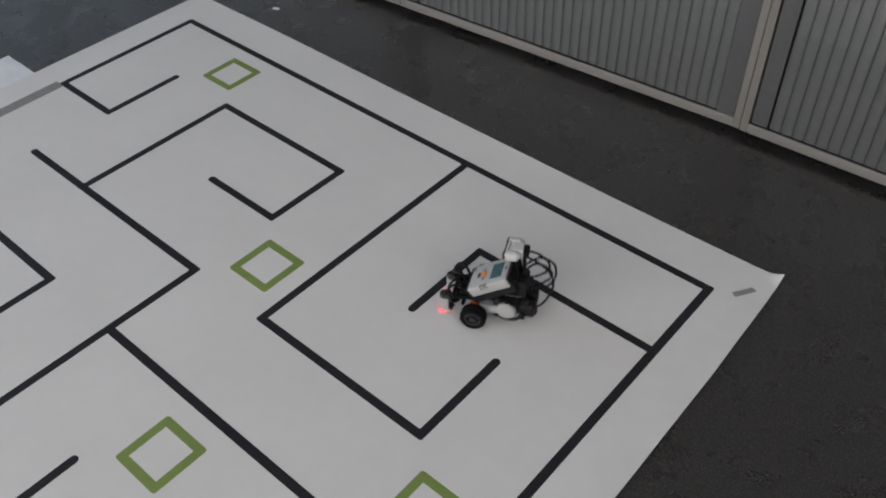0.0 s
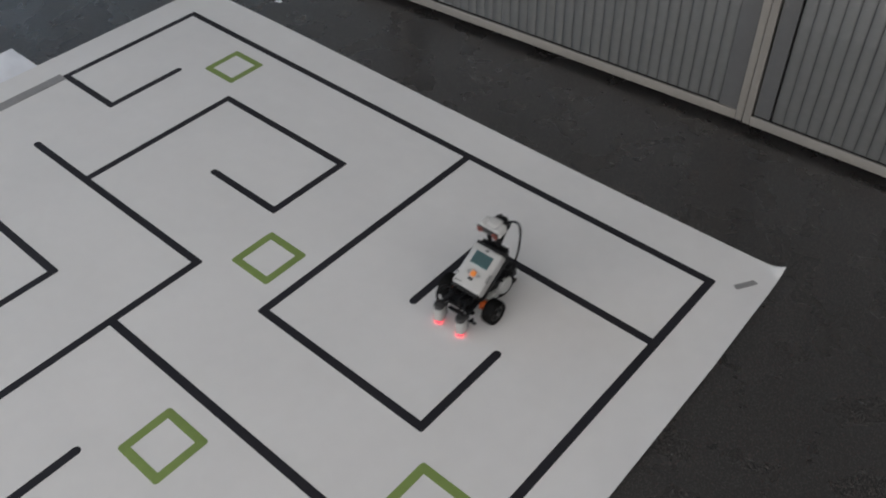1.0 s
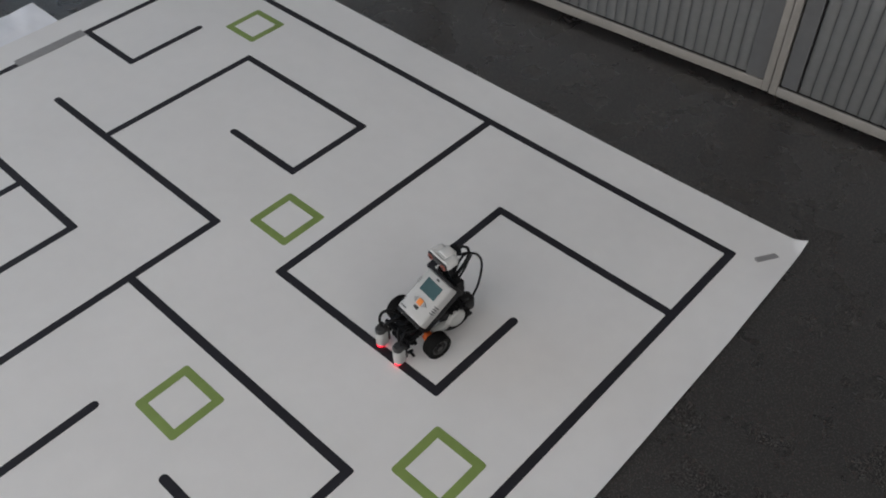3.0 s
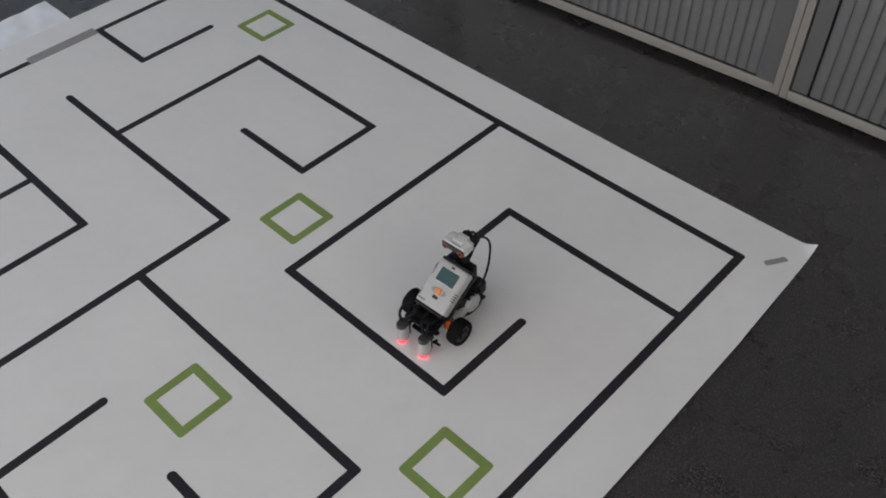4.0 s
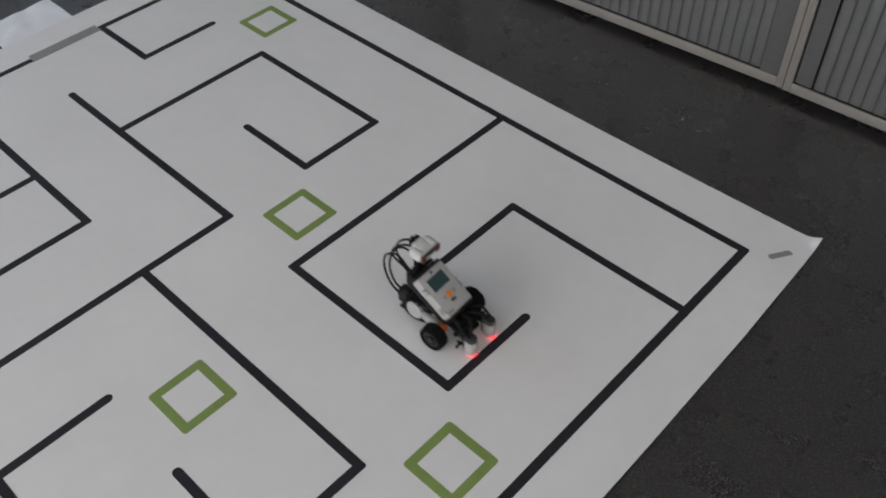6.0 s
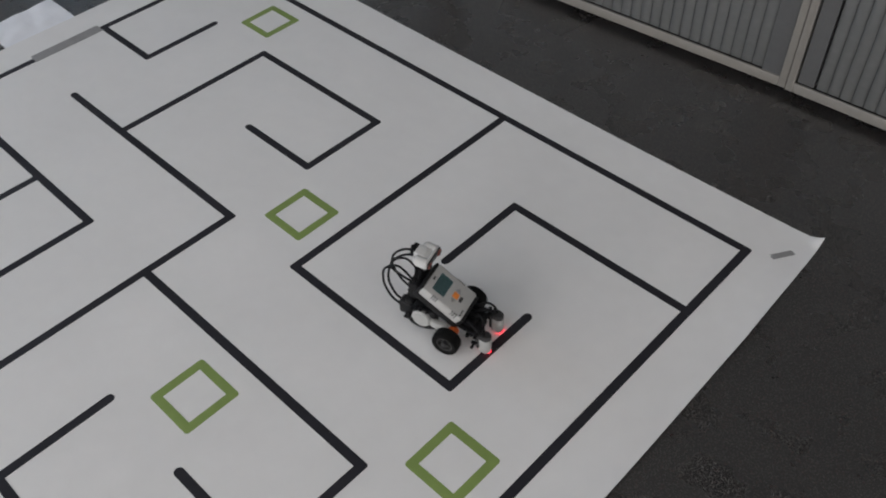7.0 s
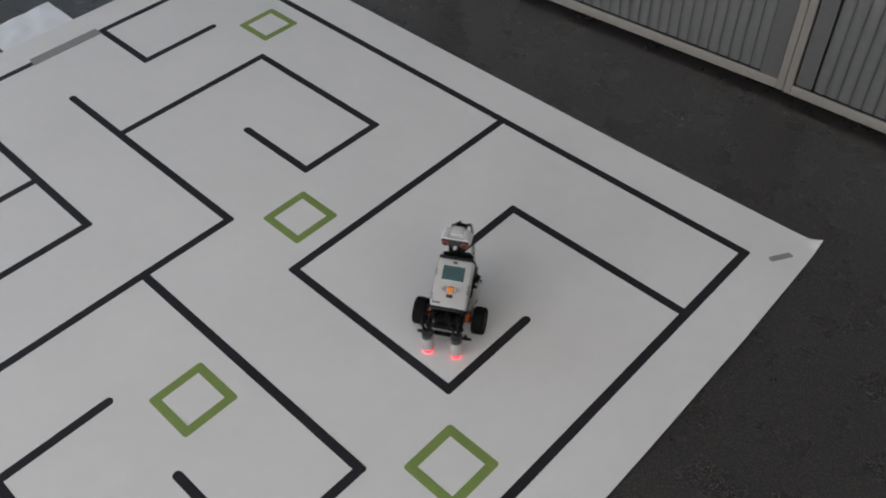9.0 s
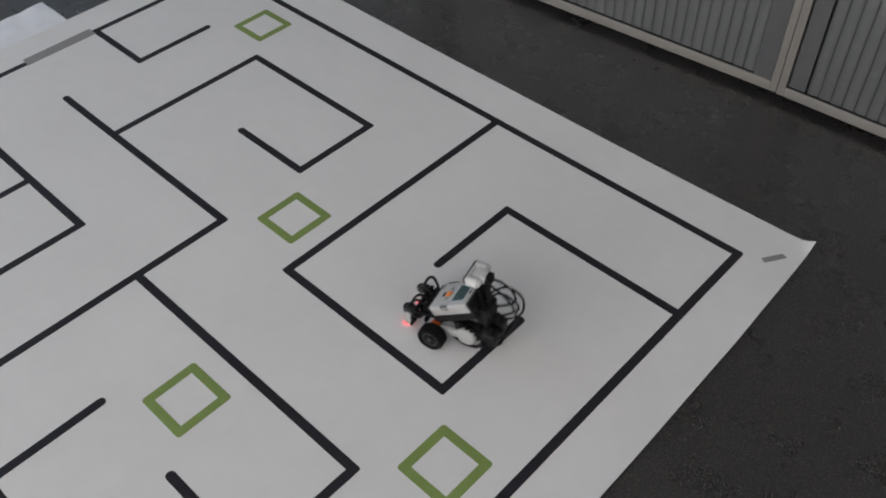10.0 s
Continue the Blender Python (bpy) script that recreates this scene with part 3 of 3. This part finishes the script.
        tube(bm, [(-0.098, s * 0.036, 0.036), (-0.088, s * 0.039, 0.0225), (-0.066, s * 0.040, 0.0178), (-0.045, s * 0.039, 0.0225), (-0.030, s * 0.038, 0.031)], 0.0036, 8, 6)
        part("motor_rim", bm, CHARCOAL, motor, smooth=True)
        bm = bmesh.new()
        box(bm, (-0.045, 0.030 * s, 0.028), (-0.008, 0.043 * s, 0.046), 0.004, None, 2)
        part("motor_arm", bm, PALE, motor, smooth=True)
        bm = bmesh.new()
        disc(bm, 0.0105, -0.006, 0.006, pose(0.004, s * 0.037, 0.036), 24, 0.0015)
        part("orange_hub", bm, RUST, motor, "red-orange motor hub", True)

        for x, z in ((-0.086, 0.060), (-0.076, 0.065), (-0.066, 0.068), (-0.052, 0.066)):
            bm = bmesh.new()
            disc(bm, 0.0030, -0.006, 0.006, pose(x, s * 0.0375, z), 12, 0.0007)
            disc(bm, 0.0038, -0.0012, 0.0012, pose(x, s * 0.0375, z), 12, 0.0004)
            part("pin", bm, BLACK, bot, smooth=True)
        part("beam", beam(bmesh.new(), (-0.090, s * 0.0335, 0.060), (-0.046, s * 0.0335, 0.067)), BLACK, bot, smooth=True)

    # dark frame of beams
    for name, a, b in [("beam", (-0.09, y, 0.052), (0.045, y, 0.046)) for y in (-0.0195, -0.0115, 0.0115, 0.0195)] + \
                      [("beam", (-0.03, y, 0.070), (0.034, y, 0.058)) for y in (-0.024, 0.024, 0.0)] + \
                      [("beam", (0.040, -0.034, 0.040), (0.040, 0.034, 0.040)), ("beam", (0.050, -0.034, 0.052), (0.050, 0.034, 0.052)), ("beam", (0.030, -0.030, 0.028), (0.030, 0.030, 0.028)),
                       ("beam", (-0.112, -0.026, 0.046), (-0.112, 0.026, 0.046)), ("beam", (0.046, -0.020, 0.026), (0.046, 0.020, 0.026))] + \
                      [("beam", (-0.094, y, 0.05), (-0.100, y, 0.088)) for y in (-0.016, 0.016)]:
        part(name, beam(bmesh.new(), a, b), BLACK, bot, smooth=True)
    for s in (1, -1):
        part("beam", beam(bmesh.new(), (-0.012, s * 0.031, 0.060), (0.050, s * 0.031, 0.044)), BLACK, bot, smooth=True)
    bm = bmesh.new()
    disc(bm, 0.0024, -0.053, 0.053, pose(0, 0, AXLE), 10, 0.0004)
    part("axle", bm, GREY, bot)
    bm = bmesh.new()
    box(bm, (0.008, -0.024, 0.034), (0.040, 0.024, 0.056), 0.004)
    part("gear_housing", bm, BLACK, bot, smooth=True)

    # tail caster
    bm = bmesh.new()
    box(bm, (-0.122, -0.010, 0.020), (-0.098, 0.010, 0.044), 0.004)
    caster = part("caster_fork", bm, CHARCOAL, bot, smooth=True)
    bm = bmesh.new()
    lathe(bm, [(0.004, -0.006), (0.0105, -0.006), (0.0125, -0.003), (0.0125, 0.003), (0.0105, 0.006), (0.004, 0.006), (0.004, -0.006)], pose(-0.112, 0, 0.0125), 24)
    part("caster_wheel", bm, RUBBER, caster, smooth=True)

    # light sensors
    for s in (1, -1):
        y = s * 0.0288
        bm = bmesh.new()
        lathe(bm, [(1e-7, -0.0425), (0.0098, -0.0425), (0.0112, -0.040), (0.0112, -0.0068), (0.0100, -0.0050), (0.0064, -0.0046), (1e-7, -0.0046)], pose(0.0700, y, 0, -90, 0, 0), 28)
        box(bm, (0.0595, y - 0.0108, 0.0060), (0.0690, y + 0.0108, 0.0425), 0.002)
        sensor = part("light_sensor", bm, PALE, bot, "pale grey light sensor pointing at the ground", True)
        bm = bmesh.new()
        box(bm, (0.057, y - 0.0108, 0.041), (0.0720, y + 0.0108, 0.0515), 0.003)
        lathe(bm, [(1e-7, -0.0505), (0.0085, -0.0505), (0.0108, -0.0480), (0.0108, -0.0415), (1e-7, -0.0415)], pose(0.0700, y, 0, -90, 0, 0), 26)
        box(bm, (0.0535, y - 0.0095, 0.012), (0.0605, y + 0.0095, 0.046), 0.002)
        part("sensor_cap", bm, GREY, sensor, "dark grey sensor cap", True)
        bm = bmesh.new()
        disc(bm, 0.0080, -0.0011, 0.0011, pose(0.0730, y + 0.001, 0.0034, 90, 0, 0), 20, 0.0005)
        part("red_lamp", bm, LED, sensor, "glowing red lamp")
        bm = bmesh.new()
        beam(bm, (0.046, y, 0.030), (0.056, y, 0.034))
        box(bm, (0.048, s * 0.036, 0.026), (0.053, s * 0.054, 0.031), 0.0012)
        box(bm, (0.045, s * 0.040, 0.030), (0.057, s * 0.045, 0.035), 0.0012)
        part("sensor_bracket", bm, BLACK, bot, smooth=True)

    # distance sensor on two posts above the back of the block
    S = pose(-0.0535, 0, 0.1820, 0, 6, 0)
    bm = bmesh.new()
    box(bm, (-0.0075, -0.0275, -0.0085), (-0.001, 0.0275, 0.0090), 0.003, None, 3)
    box(bm, (-0.032, -0.0268, -0.006), (-0.006, 0.0268, 0.0075), 0.005, None, 3)
    box(bm, (-0.037, -0.0135, -0.006), (-0.012, 0.0135, 0.0090), 0.004, None, 3)
    for s in (1, -1):
        disc(bm, 0.0108, -0.011, 0.013, pose(-0.014, s * 0.0190, -0.001, 0, 0, 90), 24, 0.002)
    sonar = part("distance_sensor", bm, SHELL, bot, "white twin-eyed distance sensor", True, S)
    bm = bmesh.new()
    box(bm, (-0.0015, -0.0268, -0.0065), (0.0022, 0.0268, 0.0078), 0.0016)
    part("face_plate", bm, GREY, sonar, "dark grey face plate", True)
    for s in (1, -1):
        bm = bmesh.new()
        disc(bm, 0.0072, -0.0045, 0.0018, pose(0.0022, s * 0.0190, -0.0012, 0, 0, -90), 22, 0.0008)
        part("eye", bm, EYE, sonar, "red-orange mesh eye", True)
        bm = bmesh.new()
        disc(bm, 0.0034, -0.002, 0.0026, pose(0.0022, s * 0.0190, -0.0012, 0, 0, -90), 16, 0.0006)
        part("eye_centre", bm, BLACK, sonar)
    bm = bmesh.new()
    box(bm, (-0.046, -0.009, -0.010), (-0.034, 0.009, 0.008), 0.002)
    box(bm, (-0.048, -0.0025, 0.004), (-0.042, 0.0025, 0.0110), 0.0012)
    box(bm, (-0.047, 0.004, -0.002), (-0.036, 0.015, 0.006), 0.002)
    part("rear_plug", bm, BLACK, sonar, "black cable plug", True)
    for y in (-0.0145, 0.0075):
        part("post", beam(bmesh.new(), (-0.084, y, 0.112), (-0.071, y, 0.172)), BLACK, bot, smooth=True)
    part("post", beam(bmesh.new(), (-0.094, 0.0, 0.085), (-0.090, 0.0, 0.178)), BLACK, bot, smooth=True)
    bm = bmesh.new()
    box(bm, (-0.101, -0.022, 0.070), (-0.080, 0.022, 0.112), 0.003)
    part("rear_bracket", bm, CHARCOAL, bot, smooth=True)
    part("cross_beam", beam(bmesh.new(), (-0.078, -0.028, 0.122), (-0.078, 0.028, 0.122)), BLACK, bot, smooth=True)

    # cables
    cables = [[(-0.096, -0.006, 0.178), (-0.113, -0.010, 0.173), (-0.134, -0.014, 0.154), (-0.140, -0.014, 0.130), (-0.118, -0.010, 0.110), (-0.094, -0.008, 0.100)],
              [(-0.096, 0.008, 0.176), (-0.122, 0.010, 0.166), (-0.146, 0.010, 0.142), (-0.154, 0.011, 0.110), (-0.142, 0.016, 0.070), (-0.122, 0.020, 0.044)],
              [(-0.084, -0.020, 0.118), (-0.118, -0.022, 0.150), (-0.148, -0.026, 0.134), (-0.152, -0.028, 0.095), (-0.136, -0.030, 0.062), (-0.114, -0.030, 0.048)],
              [(-0.084, 0.004, 0.116), (-0.112, 0.0, 0.152), (-0.140, -0.006, 0.140), (-0.146, -0.020, 0.105), (-0.128, -0.028, 0.074), (-0.108, -0.026, 0.058)],
              [(0.026, -0.022, 0.064), (0.040, -0.034, 0.075), (0.054, -0.041, 0.074), (0.063, -0.039, 0.064), (0.066, -0.031, 0.051)],
              [(0.028, -0.008, 0.062), (0.048, -0.010, 0.076), (0.060, -0.018, 0.068), (0.063, -0.026, 0.051)],
              [(0.028, 0.008, 0.062), (0.050, 0.010, 0.074), (0.061, 0.018, 0.067), (0.064, 0.026, 0.051)],
              [(0.026, 0.022, 0.062), (0.046, 0.026, 0.076), (0.060, 0.030, 0.068), (0.066, 0.031, 0.051)]]
    for k, pts in enumerate(cables):
        part("cable", tube(bmesh.new(), pts, 0.0024 if k != 4 else 0.0030), BLACK, bot, "black cable", True)
    return bot, wheels


bot, wheels = robot()

# seconds, x, y, heading in degrees
COURSE = [
    (0.0, -0.3525, -0.3560, -154.5), (0.3, -0.3520, -0.3550, -124.4), (0.5, -0.3515, -0.3545, -102.4), (0.7, -0.3514, -0.3560, -91.5), (0.8, -0.3513, -0.3600, -89.9), (1.0, -0.3510, -0.3918, -89.2),
    (1.3, -0.3480, -0.4786, -88.6), (1.5, -0.3445, -0.5390, -88.0), (1.8, -0.3425, -0.6126, -88.2), (2.0, -0.3420, -0.6193, -87.0), (2.3, -0.3445, -0.5870, -88.2), (2.5, -0.3445, -0.5855, -98.0),
    (2.7, -0.3445, -0.5884, -98.9), (3.0, -0.3462, -0.6110, -98.6), (3.3, -0.3480, -0.6130, -87.6), (3.6, -0.3488, -0.5900, -86.8), (3.8, -0.3490, -0.5790, -86.6), (4.0, -0.3490, -0.5795, -87.6),
    (4.2, -0.3492, -0.5790, -84.5), (4.5, -0.3495, -0.5778, -70.4), (4.7, -0.3490, -0.5766, -46.5), (5.0, -0.3493, -0.5757, -16.8), (5.2, -0.3500, -0.5755, -3.6), (5.5, -0.3474, -0.5745, 1.2),
    (5.7, -0.3042, -0.5739, 3.6), (5.85, -0.3000, -0.5738, 3.6), (6.1, -0.3325, -0.5742, 3.8), (6.4, -0.3335, -0.5745, 14.6), (6.6, -0.3300, -0.5745, 16.0), (6.8, -0.3202, -0.5738, 16.2), (7.0, -0.3091, -0.5700, 16.5),
    (7.2, -0.3015, -0.5688, 15.4), (7.5, -0.3016, -0.5678, -1.6), (7.8, -0.3217, -0.5680, -0.8), (8.0, -0.3337, -0.5672, -0.2), (8.2, -0.3340, -0.5670, -1.6), (8.5, -0.3335, -0.5668, -11.4), (8.7, -0.3330, -0.5680, -30.8),
    (9.0, -0.3338, -0.5686, -60.4), (9.2, -0.3338, -0.5688, -80.9), (9.5, -0.3348, -0.5674, -111.0), (9.7, -0.3339, -0.5670, -132.7), (10.0, -0.3320, -0.5640, -164.5)]


def motions():
    walk(bot, [(t, pose(x, y, 0, 0, 0, a)) for t, x, y, a in COURSE])
    ts = [c[0] for c in COURSE]
    rows = {s: [] for _, s in wheels}
    turn = {s: 0.0 for _, s in wheels}
    old = None
    for k in range(101):
        t = k / 10
        x, y, a = (float(np.interp(t, ts, [c[i] for c in COURSE])) for i in (1, 2, 3))
        if old:
            mid = radians((a + old[2]) / 2)
            ahead = (x - old[0]) * math.cos(mid) + (y - old[1]) * math.sin(mid)
            for s in turn:
                turn[s] += math.degrees((ahead - s * TRACK * radians(a - old[2])) / AXLE)
        for s in turn:
            rows[s].append((t, pose(0, s * TRACK, AXLE, 0, turn[s], 0)))
        old = (x, y, a)
    for wheel, s in wheels:
        walk(wheel, rows[s])


motions()
